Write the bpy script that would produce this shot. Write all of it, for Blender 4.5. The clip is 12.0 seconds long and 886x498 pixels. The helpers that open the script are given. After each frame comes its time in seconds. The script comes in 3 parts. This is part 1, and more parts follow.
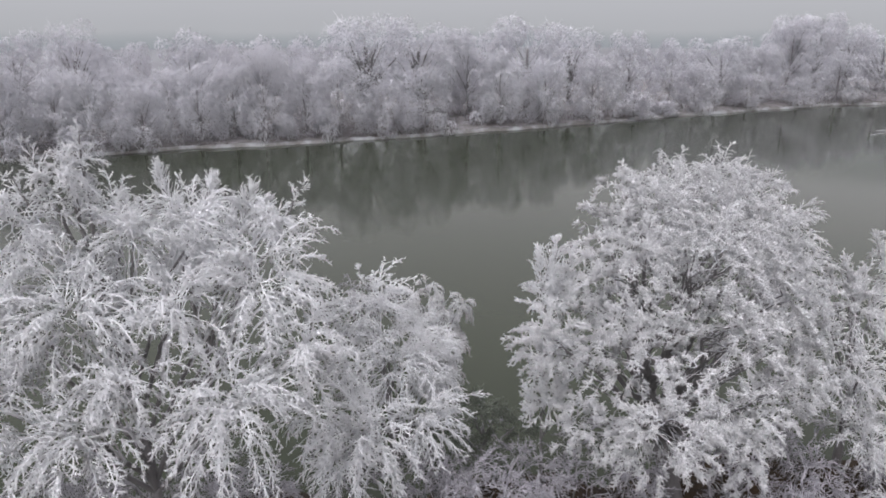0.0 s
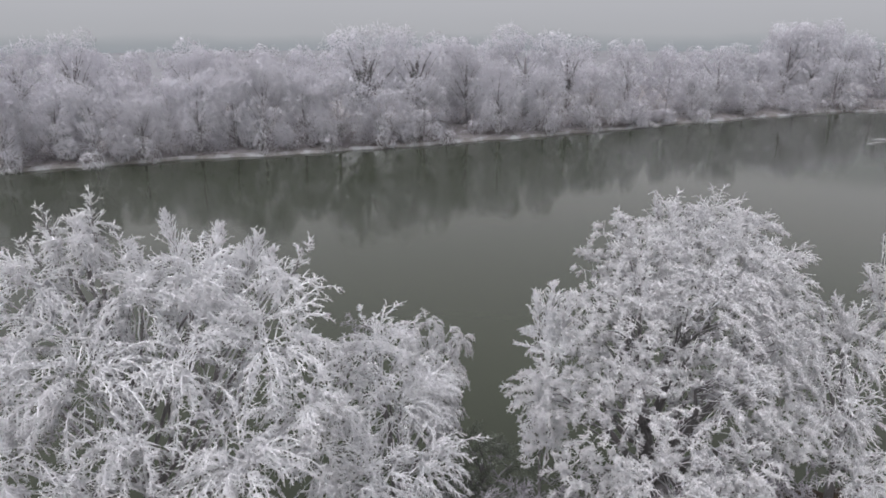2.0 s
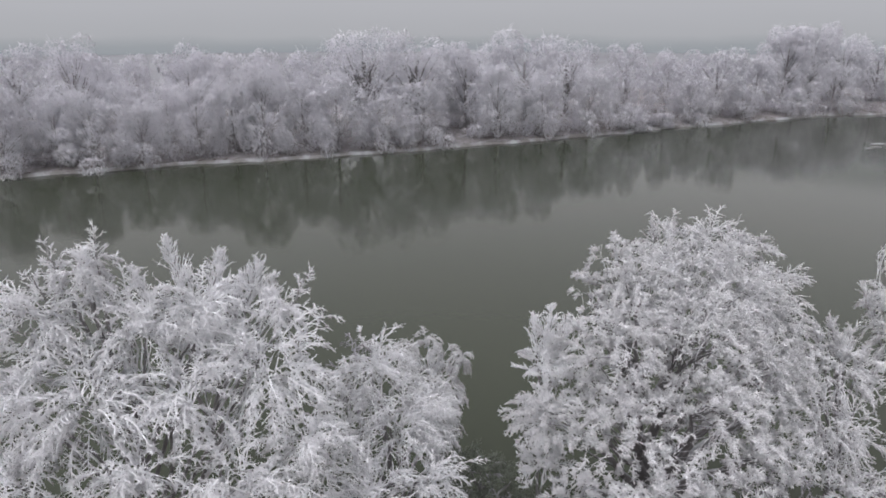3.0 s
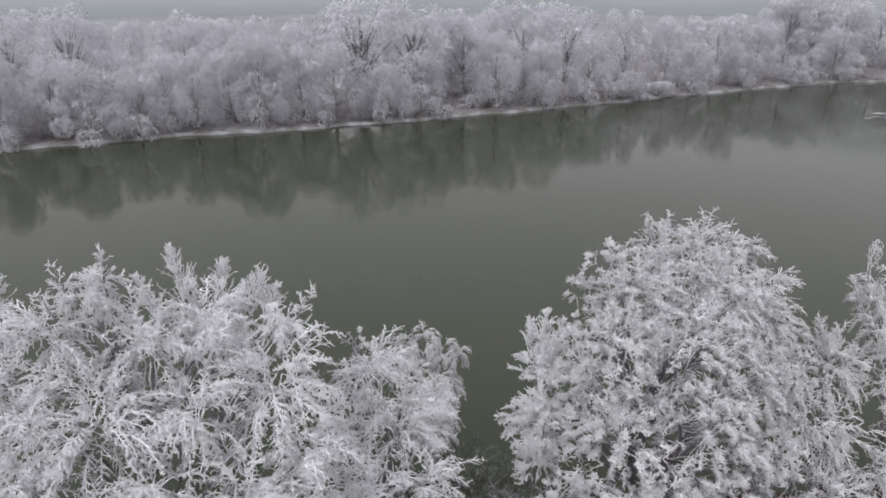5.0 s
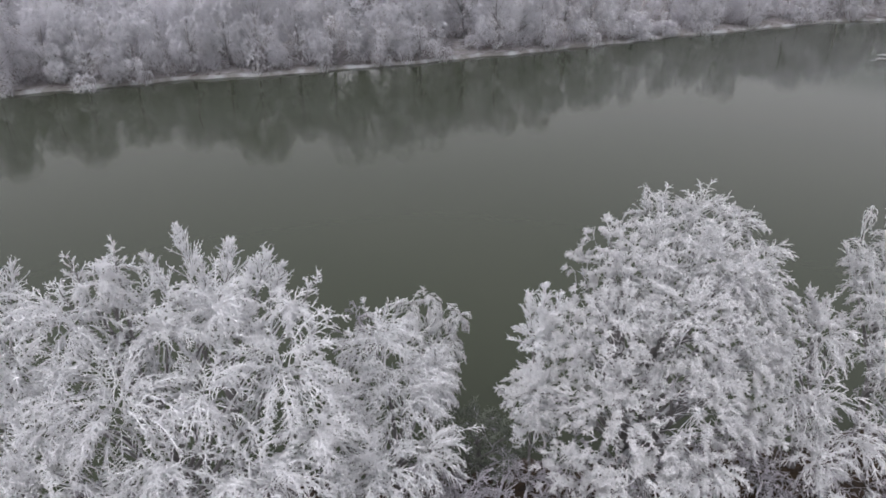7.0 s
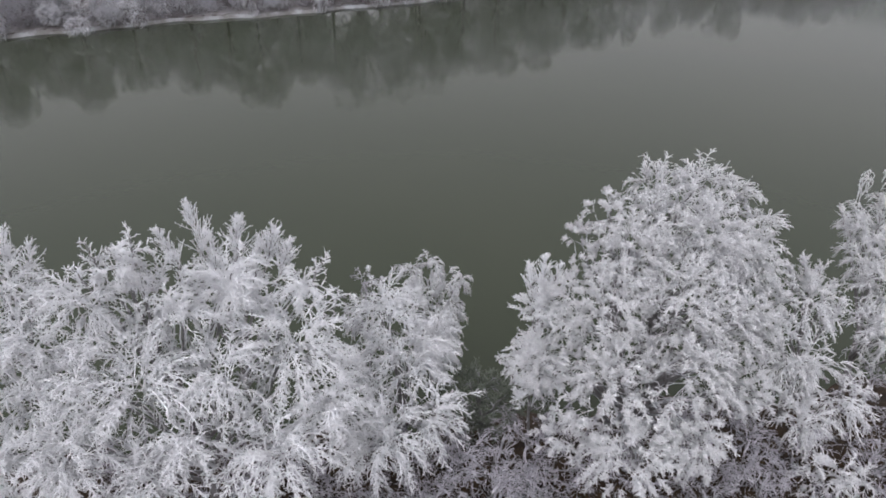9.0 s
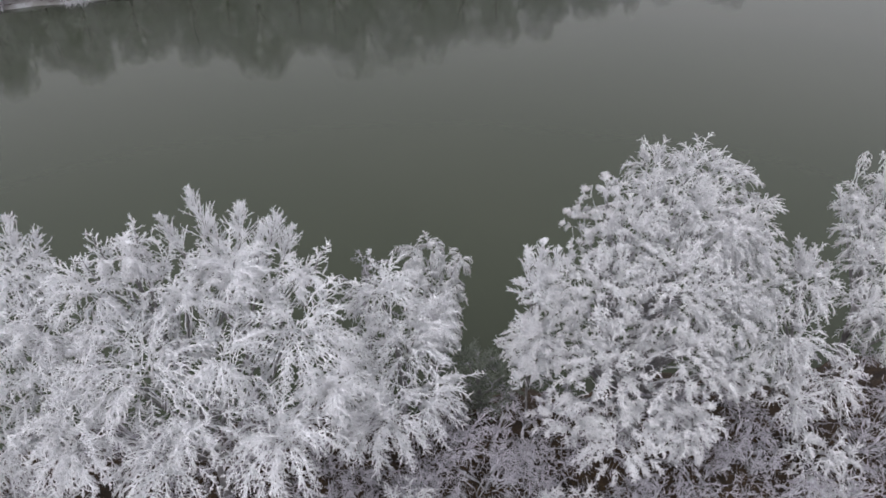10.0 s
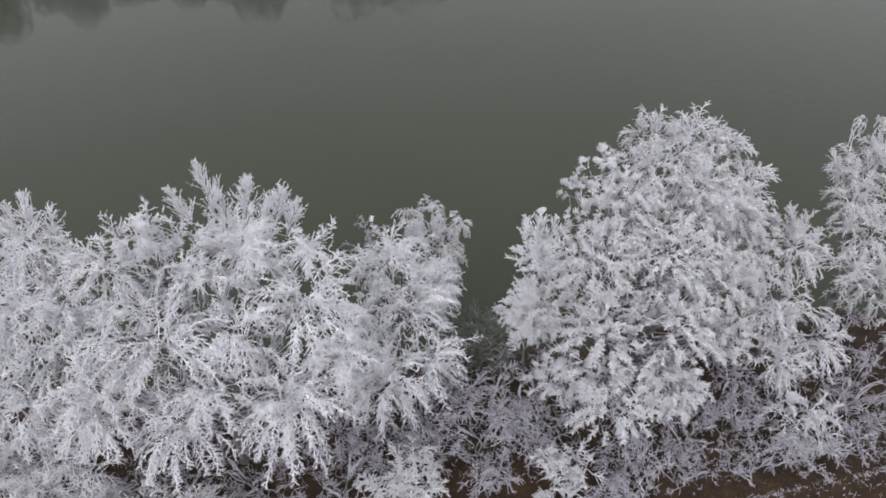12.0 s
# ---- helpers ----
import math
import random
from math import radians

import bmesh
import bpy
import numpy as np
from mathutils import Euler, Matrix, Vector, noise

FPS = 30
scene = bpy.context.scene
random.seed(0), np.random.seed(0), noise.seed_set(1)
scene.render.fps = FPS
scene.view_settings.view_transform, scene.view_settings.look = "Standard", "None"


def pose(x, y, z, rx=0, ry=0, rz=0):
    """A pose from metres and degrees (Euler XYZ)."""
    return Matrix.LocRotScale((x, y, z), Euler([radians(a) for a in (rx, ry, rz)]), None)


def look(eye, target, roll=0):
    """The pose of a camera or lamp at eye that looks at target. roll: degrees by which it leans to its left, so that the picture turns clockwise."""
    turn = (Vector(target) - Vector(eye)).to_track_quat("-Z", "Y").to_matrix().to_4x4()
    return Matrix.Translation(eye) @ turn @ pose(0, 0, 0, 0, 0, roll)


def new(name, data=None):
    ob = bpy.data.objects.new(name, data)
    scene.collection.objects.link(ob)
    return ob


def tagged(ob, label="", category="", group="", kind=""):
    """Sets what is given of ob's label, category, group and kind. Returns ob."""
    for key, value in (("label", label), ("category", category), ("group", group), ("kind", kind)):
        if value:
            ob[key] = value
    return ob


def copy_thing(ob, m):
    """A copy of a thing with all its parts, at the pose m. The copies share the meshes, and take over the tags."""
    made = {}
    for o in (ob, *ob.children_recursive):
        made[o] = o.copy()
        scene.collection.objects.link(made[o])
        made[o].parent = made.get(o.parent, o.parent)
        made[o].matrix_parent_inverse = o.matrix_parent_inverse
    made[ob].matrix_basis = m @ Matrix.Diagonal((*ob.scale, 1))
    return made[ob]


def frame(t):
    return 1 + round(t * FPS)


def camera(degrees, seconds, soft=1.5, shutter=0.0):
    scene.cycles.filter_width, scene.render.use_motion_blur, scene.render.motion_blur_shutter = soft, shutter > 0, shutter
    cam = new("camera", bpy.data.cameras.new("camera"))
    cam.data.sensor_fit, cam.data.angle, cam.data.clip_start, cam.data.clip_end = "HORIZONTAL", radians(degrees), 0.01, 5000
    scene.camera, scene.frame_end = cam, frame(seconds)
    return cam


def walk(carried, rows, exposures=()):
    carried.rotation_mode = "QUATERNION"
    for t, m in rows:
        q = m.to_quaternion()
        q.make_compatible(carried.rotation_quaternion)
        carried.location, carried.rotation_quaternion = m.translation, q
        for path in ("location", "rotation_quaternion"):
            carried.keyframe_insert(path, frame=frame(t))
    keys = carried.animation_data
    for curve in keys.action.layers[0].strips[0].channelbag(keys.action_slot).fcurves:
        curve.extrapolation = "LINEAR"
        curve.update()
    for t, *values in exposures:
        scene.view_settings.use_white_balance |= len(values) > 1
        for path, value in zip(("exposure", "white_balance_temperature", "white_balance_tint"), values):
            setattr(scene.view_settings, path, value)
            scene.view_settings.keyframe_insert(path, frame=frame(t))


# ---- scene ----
cam = camera(63.6, 12.0, soft=1.7)
METRES, EYE, TILT, LEAN, TURN = 8.0, 18.2, -17.9, 0.0, 0.0
ROWS = [
    (0.0, 0.0, 0.0, 0.0, 0.0, 0.0, -0.0),
    (0.5, -0.0022, -0.0147, 0.0409, -0.04, -0.03, -0.01),
    (1.0, -0.0043, -0.0284, 0.0823, -0.08, -0.03, 0.0),
    (1.5, -0.0057, -0.0439, 0.1248, -0.1, 0.02, 0.02),
    (2.0, -0.0061, -0.0604, 0.1671, -0.12, 0.04, 0.04),
    (2.5, -0.0055, -0.0758, 0.2101, -0.15, 0.07, 0.06),
    (3.0, -0.004, -0.0905, 0.2546, -0.18, 0.07, 0.08),
    (5.0, -0.0032, -0.1405, 0.422, -0.32, -2.93, 0.12),
    (5.5, -0.0035, -0.1532, 0.4638, -0.34, -4.19, 0.13),
    (6.0, -0.0048, -0.1637, 0.5016, -0.36, -5.45, 0.14),
    (6.5, -0.0085, -0.1736, 0.5392, -0.39, -6.72, 0.14),
    (7.0, -0.0123, -0.1849, 0.5762, -0.41, -7.95, 0.17),
    (9.0, -0.0258, -0.2301, 0.7266, -0.45, -12.99, 0.27),
    (9.5, -0.0245, -0.2424, 0.7633, -0.45, -14.24, 0.3),
    (10.0, -0.018, -0.2561, 0.801, -0.36, -15.49, 0.34),
    (10.5, -0.0216, -0.2682, 0.8361, -0.42, -16.69, 0.33),
    (11.0, -0.0213, -0.2811, 0.8736, -0.41, -17.91, 0.34),
    (11.5, -0.0215, -0.294, 0.9108, -0.4, -19.13, 0.36),
    (12.0, -0.0216, -0.3071, 0.9492, -0.4, -20.37, 0.38),
]
walk(cam, [(t, pose(0, 0, EYE, TILT, LEAN, TURN) @ pose(METRES * x, METRES * y, METRES * z, 90 + pitch, roll, yaw)) for t, x, y, z, yaw, pitch, roll in ROWS],
     exposures=[(0.0, 0.1, 6500, 10), (0.4, 0.0, 6500, 10), (4.0, 0.0, 6500, 10), (9.0, 0.06, 6400, 10), (12.0, 0.09, 6380, 10.5)])

# ---- light ----
SUN_ELEVATION, SUN_AZIMUTH = radians(52), radians(203)
world = bpy.data.worlds.new("overcast")
scene.world = world
world.use_nodes = True
wn, wl = world.node_tree.nodes, world.node_tree.links
wn.clear()
sky = wn.new("ShaderNodeTexSky")
sky.sky_type, sky.sun_disc = "NISHITA", False
sky.sun_elevation, sky.sun_rotation = SUN_ELEVATION, SUN_AZIMUTH
sky.dust_density, sky.air_density = 10.0, 1.0
grey = wn.new("ShaderNodeHueSaturation")
grey.inputs["Saturation"].default_value = 0.0
tint = wn.new("ShaderNodeMix")
tint.data_type, tint.blend_type = "RGBA", "MULTIPLY"
tint.inputs[0].default_value = 1.0
tint.inputs[7].default_value = (1.01, 0.988, 1.06, 1)
back = wn.new("ShaderNodeBackground")
back.inputs["Strength"].default_value = 0.162
wout = wn.new("ShaderNodeOutputWorld")
wl.new(sky.outputs[0], grey.inputs["Color"])
even = wn.new("ShaderNodeMix")
even.data_type = "RGBA"
even.inputs[0].default_value = 0.6
even.inputs[7].default_value = (5.6, 5.6, 5.6, 1)
wl.new(grey.outputs[0], even.inputs[6])
wl.new(even.outputs[2], tint.inputs[6])
wl.new(tint.outputs[2], back.inputs["Color"])
wl.new(back.outputs[0], wout.inputs["Surface"])

sun = new("sun", bpy.data.lights.new("sun", "SUN"))
sun.data.energy, sun.data.angle, sun.data.color = 0.35, radians(50), (1.0, 0.98, 0.95)
sun.matrix_world = look((0, 0, 60), (18, 42, 0))


# ---- materials ----
def material(name):
    m = bpy.data.materials.new(name)
    m.use_nodes = True
    nt = m.node_tree
    return m, nt, nt.nodes["Principled BSDF"]


def node(nt, kind, **inputs):
    n = nt.nodes.new(kind)
    for key, value in inputs.items():
        n.inputs[key.replace("_", " ")].default_value = value
    return n


def ramp(nt, source, stops):
    r = nt.nodes.new("ShaderNodeValToRGB")
    els = r.color_ramp.elements
    while len(els) < len(stops):
        els.new(0.5)
    for e, (at, value) in zip(els, stops):
        e.position = at
        e.color = (*value, 1) if isinstance(value, tuple) else (value, value, value, 1)
    nt.links.new(source, r.inputs[0])
    return r.outputs[0]


def blend(nt, factor, a, b):
    mix = nt.nodes.new("ShaderNodeMix")
    mix.data_type = "RGBA"
    nt.links.new(factor, mix.inputs[0])
    for sock, value in ((mix.inputs[6], a), (mix.inputs[7], b)):
        if isinstance(value, tuple):
            sock.default_value = (*value, 1)
        else:
            nt.links.new(value, sock)
    return mix.outputs[2]


def product(nt, a, b):
    m = nt.nodes.new("ShaderNodeMath")
    m.operation = "MULTIPLY"
    nt.links.new(a, m.inputs[0])
    if isinstance(b, (int, float)):
        m.inputs[1].default_value = b
    else:
        nt.links.new(b, m.inputs[1])
    return m.outputs[0]


def place(nt):
    return nt.nodes.new("ShaderNodeNewGeometry")


def noise_at(nt, scale, detail=3.0, rough=0.55, coords=None):
    n = node(nt, "ShaderNodeTexNoise", Scale=scale, Detail=detail, Roughness=rough)
    if coords is not None:
        nt.links.new(coords, n.inputs["Vector"])
    return n.outputs["Fac"]


def bump(nt, bsdf, height, strength=0.4, distance=0.02):
    b = node(nt, "ShaderNodeBump", Strength=strength, Distance=distance)
    nt.links.new(height, b.inputs["Height"])
    nt.links.new(b.outputs[0], bsdf.inputs["Normal"])


def frost_material(name, white, thin, bare_share, through_light=0.12):
    """Hoar frost on twigs: white translucent rime, thinner on some twigs, where the bark greys it."""
    m, nt, p = material(name)
    nt.nodes.remove(p)
    g = place(nt)
    share = ramp(nt, g.outputs["Random Per Island"], [(0.0, 1.0), (bare_share, 0.0)])
    grain = ramp(nt, noise_at(nt, 28.0, 4, 0.6, g.outputs["Position"]), [(0.35, 0.0), (0.68, 1.0)])
    patch = ramp(nt, noise_at(nt, 0.55, 3, 0.5, g.outputs["Position"]), [(0.35, 0.0), (0.7, 1.0)])
    rime = blend(nt, patch, white, tuple(c * 0.95 for c in white))
    colour = blend(nt, product(nt, share, grain), rime, thin)
    rough = node(nt, "ShaderNodeBump", Strength=0.5, Distance=0.01)
    nt.links.new(noise_at(nt, 60.0, 3, 0.6, g.outputs["Position"]), rough.inputs["Height"])
    face = node(nt, "ShaderNodeBsdfDiffuse", Roughness=0.5)
    inner = node(nt, "ShaderNodeBsdfTranslucent")
    for b in (face, inner):
        nt.links.new(colour, b.inputs["Color"])
        nt.links.new(rough.outputs[0], b.inputs["Normal"])
    both = node(nt, "ShaderNodeMixShader", Fac=through_light)
    nt.links.new(face.outputs[0], both.inputs[1])
    nt.links.new(inner.outputs[0], both.inputs[2])
    nt.links.new(both.outputs[0], nt.nodes["Material Output"].inputs["Surface"])
    return m


def bark_material(name, dark, light, cover):
    """Rough bark with rime caught on the upper side."""
    m, nt, p = material(name)
    g = place(nt)
    split = nt.nodes.new("ShaderNodeSeparateXYZ")
    nt.links.new(g.outputs["Normal"], split.inputs[0])
    top = ramp(nt, split.outputs["Z"], [(0.35, 0.15), (0.95, 1.0)])
    caught = ramp(nt, noise_at(nt, 9.0, 4, 0.65, g.outputs["Position"]), [(0.5 - cover, 0.0), (0.62 - cover * 0.5, 1.0)])
    ridges = noise_at(nt, 14.0, 5, 0.6, g.outputs["Position"])
    wood = blend(nt, ridges, dark, light)
    nt.links.new(blend(nt, product(nt, top, caught), wood, (0.74, 0.76, 0.79)), p.inputs["Base Color"])
    p.inputs["Roughness"].default_value = 0.9
    bump(nt, p, ridges, 0.7, 0.03)
    return m


def snow_material(name, white, dirt, low, high, scale):
    m, nt, p = material(name)
    g = place(nt)
    f = ramp(nt, noise_at(nt, scale, 5, 0.65, g.outputs["Position"]), [(low, 0.0), (high, 1.0)])
    nt.links.new(blend(nt, f, dirt, white), p.inputs["Base Color"])
    p.inputs["Roughness"].default_value = 0.85
    bump(nt, p, noise_at(nt, scale * 6, 4, 0.6, g.outputs["Position"]), 0.6, 0.05)
    return m


FROST = frost_material("hoar_frost", (0.93, 0.933, 0.947), (0.55, 0.53, 0.52), 0.14)
FROST_THIN = frost_material("thin_frost", (0.62, 0.605, 0.65), (0.16, 0.145, 0.14), 0.75)
FROST_GREEN = frost_material("frosted_green_twigs", (0.25, 0.275, 0.23), (0.055, 0.065, 0.042), 0.95)
FROST_FAR = frost_material("frost_on_far_trees", (0.91, 0.905, 0.945), (0.57, 0.54, 0.555), 0.28, 0.12)
FROST_WILLOW = frost_material("grey_white_rime", (0.84, 0.84, 0.85), (0.42, 0.40, 0.40), 0.3)
BARK = bark_material("dark_bark", (0.06, 0.052, 0.048), (0.17, 0.15, 0.14), 0.46)
BARK_FAR = bark_material("frosted_bark", (0.12, 0.11, 0.11), (0.30, 0.28, 0.28), 0.42)


def water_material():
    m, nt, p = material("river_water")
    g = place(nt)
    drift = ramp(nt, noise_at(nt, 0.035, 3, 0.5, g.outputs["Position"]), [(0.3, 0.0), (0.7, 1.0)])
    nt.links.new(blend(nt, drift, (0.0342, 0.0430, 0.0242), (0.0411, 0.0488, 0.0290)), p.inputs["Base Color"])
    p.inputs["Roughness"].default_value = 0.045
    p.inputs["IOR"].default_value = 1.333
    ripple = noise_at(nt, 1.3, 4, 0.55, g.outputs["Position"])
    bump(nt, p, ripple, 0.03, 0.25)
    return m


def soil_material():
    """Wet brown earth and dead grass, with frost lying in tufts and along the shore."""
    m, nt, p = material("frosty_bank")
    g = place(nt)
    pos = g.outputs["Position"]
    earth = blend(nt, ramp(nt, noise_at(nt, 1.1, 5, 0.6, pos), [(0.35, 0.0), (0.65, 1.0)]), (0.013, 0.0075, 0.0030), (0.046, 0.026, 0.010))
    straw = ramp(nt, noise_at(nt, 7.0, 6, 0.7, pos), [(0.52, 0.0), (0.66, 1.0)])
    earth = blend(nt, product(nt, straw, 0.5), earth, (0.105, 0.062, 0.022))
    tufts = ramp(nt, noise_at(nt, 4.2, 6, 0.75, pos), [(0.62, 0.0), (0.74, 1.0)])
    nt.links.new(blend(nt, product(nt, tufts, 0.6), earth, (0.72, 0.73, 0.75)), p.inputs["Base Color"])
    p.inputs["Roughness"].default_value = 0.95
    bump(nt, p, noise_at(nt, 6.0, 6, 0.7, pos), 0.9, 0.08)
    return m


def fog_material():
    """A glowing backdrop with the far plain and its haze painted on: a pale field, a dim line of woods, then grey air.
    """
    m = bpy.data.materials.new("painted_fog_wall")
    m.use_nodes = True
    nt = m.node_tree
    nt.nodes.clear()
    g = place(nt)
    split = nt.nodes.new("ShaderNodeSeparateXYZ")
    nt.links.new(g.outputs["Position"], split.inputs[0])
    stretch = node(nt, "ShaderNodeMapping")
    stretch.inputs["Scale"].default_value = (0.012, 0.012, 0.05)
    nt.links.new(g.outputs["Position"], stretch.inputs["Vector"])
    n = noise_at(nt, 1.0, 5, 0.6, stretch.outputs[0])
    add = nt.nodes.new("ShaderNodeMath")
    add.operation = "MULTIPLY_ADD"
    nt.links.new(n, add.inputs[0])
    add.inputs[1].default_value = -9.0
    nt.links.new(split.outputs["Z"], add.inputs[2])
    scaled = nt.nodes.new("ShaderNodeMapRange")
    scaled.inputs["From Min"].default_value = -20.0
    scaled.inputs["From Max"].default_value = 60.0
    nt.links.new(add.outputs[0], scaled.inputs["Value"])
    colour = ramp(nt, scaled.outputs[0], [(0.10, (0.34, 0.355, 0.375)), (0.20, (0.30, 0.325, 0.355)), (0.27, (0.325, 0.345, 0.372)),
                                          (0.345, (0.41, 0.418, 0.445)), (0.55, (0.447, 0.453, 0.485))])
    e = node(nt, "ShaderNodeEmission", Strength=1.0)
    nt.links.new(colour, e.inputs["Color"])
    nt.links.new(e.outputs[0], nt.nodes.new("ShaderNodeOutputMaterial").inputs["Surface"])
    return m


WATER, SOIL, FOG = water_material(), soil_material(), fog_material()
MEADOW = snow_material("frosted_meadow", (0.34, 0.33, 0.335), (0.13, 0.115, 0.11), 0.36, 0.68, 0.5)
# FIELD: frosted ground beyond the trees, with the pale of distant haze in its colour
FIELD = snow_material("far_frosted_hazy_field", (0.30, 0.305, 0.32), (0.23, 0.23, 0.24), 0.30, 0.62, 0.02)
SNOW = snow_material("shore_ice_and_snow", (0.37, 0.38, 0.39), (0.18, 0.17, 0.165), 0.44, 0.62, 0.35)


# ---- mesh helpers ----
def raw_mesh(name, verts, tris, mat):
    """A mesh from arrays of corners and triangles."""
    me = bpy.data.meshes.new(name)
    me.vertices.add(len(verts))
    me.vertices.foreach_set("co", np.ascontiguousarray(verts, dtype=np.float32).ravel())
    me.loops.add(len(tris) * 3)
    me.loops.foreach_set("vertex_index", np.ascontiguousarray(tris, dtype=np.int32).ravel())
    me.polygons.add(len(tris))
    me.polygons.foreach_set("loop_start", np.arange(0, len(tris) * 3, 3, dtype=np.int32))
    me.update(calc_edges=True)
    me.materials.append(mat)
    return me


def piece(name, verts, tris, mat, parent=None, label=""):
    ob = new(name, raw_mesh(name, verts, tris, mat))
    ob.parent = parent
    return tagged(ob, label)


def unit(v):
    return v / np.maximum(np.linalg.norm(v, axis=-1, keepdims=True), 1e-9)


def tubes(lines, radii, sides=3, blunt=False):
    """Tapered tubes along many lines at once: lines (n, k, 3), radii (n, k); each ends in a point, or blunt."""
    n, k, _ = lines.shape
    along = np.empty_like(lines)
    along[:, 1:-1] = lines[:, 2:] - lines[:, :-2]
    along[:, 0], along[:, -1] = lines[:, 1] - lines[:, 0], lines[:, -1] - lines[:, -2]
    along = unit(along)
    ref = np.where(np.abs(along[:, :1, 2:]) > 0.9, np.array([1.0, 0.0, 0.0]), np.array([0.0, 0.0, 1.0]))
    u = unit(np.cross(along, np.broadcast_to(ref, along.shape)))
    v = np.cross(along, u)
    a = np.arange(sides) * 2 * np.pi / sides
    ring = u[:, :, None] * np.cos(a)[None, None, :, None] + v[:, :, None] * np.sin(a)[None, None, :, None]
    body = lines[:, :, None] + ring * radii[:, :, None, None]
    verts = body.reshape(n, -1, 3) if blunt else np.concatenate([body[:, :-1].reshape(n, -1, 3), lines[:, -1:]], axis=1)
    tri = []
    for r in range(k - 1 if blunt else k - 2):
        for s in range(sides):
            p, q = r * sides + s, r * sides + (s + 1) % sides
            tri += [(p, q, q + sides), (p, q + sides, p + sides)]
    base = (k - 2) * sides
    if not blunt:
        tri += [(base + s, base + (s + 1) % sides, (k - 1) * sides) for s in range(sides)]
    per = k * sides if blunt else (k - 1) * sides + 1
    tris = (np.array(tri)[None] + (np.arange(n) * per)[:, None, None]).reshape(-1, 3)
    return verts.reshape(-1, 3), tris


def joined(sets):
    verts, tris, at = [], [], 0
    for v, t in sets:
        verts.append(v)
        tris.append(t + at)
        at += len(v)
    return np.concatenate(verts), np.concatenate(tris)


def grow(rng, starts, ways, lengths, k, droop, wobble):
    """Lines that start along ways, wander and sink."""
    p, d = starts.copy(), unit(ways)
    out = [p]
    for _ in range(k - 1):
        d = d + rng.normal(0, wobble, d.shape)
        d[:, 2] -= droop
        d = unit(d)
        p = p + d * (lengths / (k - 1))[:, None]
        out.append(p)
    return np.stack(out, axis=1)


def arc(a, b, lift, k):
    """A bowed line from a to b."""
    t = np.linspace(0, 1, k)[:, None]
    mid = (a + b) / 2 + np.array([0, 0, lift])
    return (1 - t) ** 2 * a + 2 * t * (1 - t) * mid + t ** 2 * b


def on_lines(rng, lines, each, low):
    """Points along lines, with the way of the line there: each per line, from low to the tip."""
    n, k, _ = lines.shape
    t = rng.uniform(low, 0.999, (n, each)) * (k - 1)
    i = t.astype(int)
    row = np.arange(n)[:, None]
    a, b = lines[row, i], lines[row, i + 1]
    return (a + (b - a) * (t - i)[..., None]).reshape(-1, 3), unit(b - a).reshape(-1, 3)


def feather(rng, tip, foot, wide, count, thick, crown, shape, splay):
    """An upright plume: a leader with side sprays that rise towards its tip, longest at the bottom."""
    line = arc(foot, tip, 0.0, 8)
    line[1:-1] += rng.normal(0, 0.03, (6, 3))
    shape.append(tubes(line[None], np.linspace(0.035, 0.010, 8)[None], 4))
    crown.append(tubes(line[None, 2:], np.linspace(thick * 1.4, thick * 0.8, 6)[None], blunt=True))
    p, d = on_lines(rng, line[None], count, 0.08)
    f = 1 - np.clip((p - foot) @ unit(tip - foot) / np.linalg.norm(tip - foot), 0, 1)
    side = rng.normal(0, 1, p.shape)
    side = unit(side - (side * d).sum(1, keepdims=True) * d)
    l3 = wide * (0.22 + 0.95 * f) * rng.uniform(0.55, 1.25, count)
    lines = grow(rng, p, d * 0.9 + side * splay, l3, 4, -0.07, 0.09)
    crown.append(tubes(lines, thick * np.array([0.9, 0.88, 0.85, 0.65])[None] * rng.uniform(0.75, 1.1, count)[:, None], blunt=True))
    p4, d4 = on_lines(rng, lines, 7, 0.08)
    s4 = rng.normal(0, 1, p4.shape)
    fine = grow(rng, p4, d4 * 0.8 + unit(s4) * 0.7, 0.10 * rng.uniform(0.4, 1.4, len(p4)), 2, -0.03, 0.1)
    crown.append(tubes(fine, thick * np.array([0.8, 0.6])[None] * rng.uniform(0.7, 1.1, len(p4))[:, None], blunt=True))


def curl(rng, foot, tip, crown, thick):
    """A long bare whip that sways on its way up and ends in a crook, with shorter crooked whips along it."""
    k = 22
    for n in range(4):
        a = foot + (tip - foot) * (0.0, 0.25, 0.45, 0.6)[n]
        length = np.linalg.norm(tip - a) * (1.0 if n == 0 else rng.uniform(0.7, 1.0))
        az = rng.uniform(0, 6.28)
        level = np.array([math.cos(az), math.sin(az), 0.0])
        t = np.linspace(0, 1, k)
        bend = (0.15 if n == 0 else 0.5) * np.cos(t * rng.uniform(4, 7) + rng.uniform(0, 3)) + np.where(t > 0.62, (t - 0.62) * rng.uniform(9, 15), 0.0)
        step = np.sin(bend)[:, None] * level + np.cos(bend)[:, None] * np.array([0, 0, 1.0])
        step *= (length * 1.25 / k * np.where(t > 0.62, 0.75, 1.0))[:, None]
        line = a + np.cumsum(step, axis=0) + rng.normal(0, 0.012, (k, 3))
        crown.append(tubes(line[None], thick * np.linspace(1.25, 0.8, k)[None], 4, blunt=True))
        p, d = on_lines(rng, line[None], 16, 0.05)
        fine = grow(rng, p, d * 0.6 + rng.normal(0, 0.5, p.shape), 0.10 * rng.uniform(0.3, 1.4, len(p)), 3, 0.05, 0.3)
        crown.append(tubes(fine, thick * np.array([0.7, 0.6, 0.5])[None].repeat(len(p), 0), blunt=True))


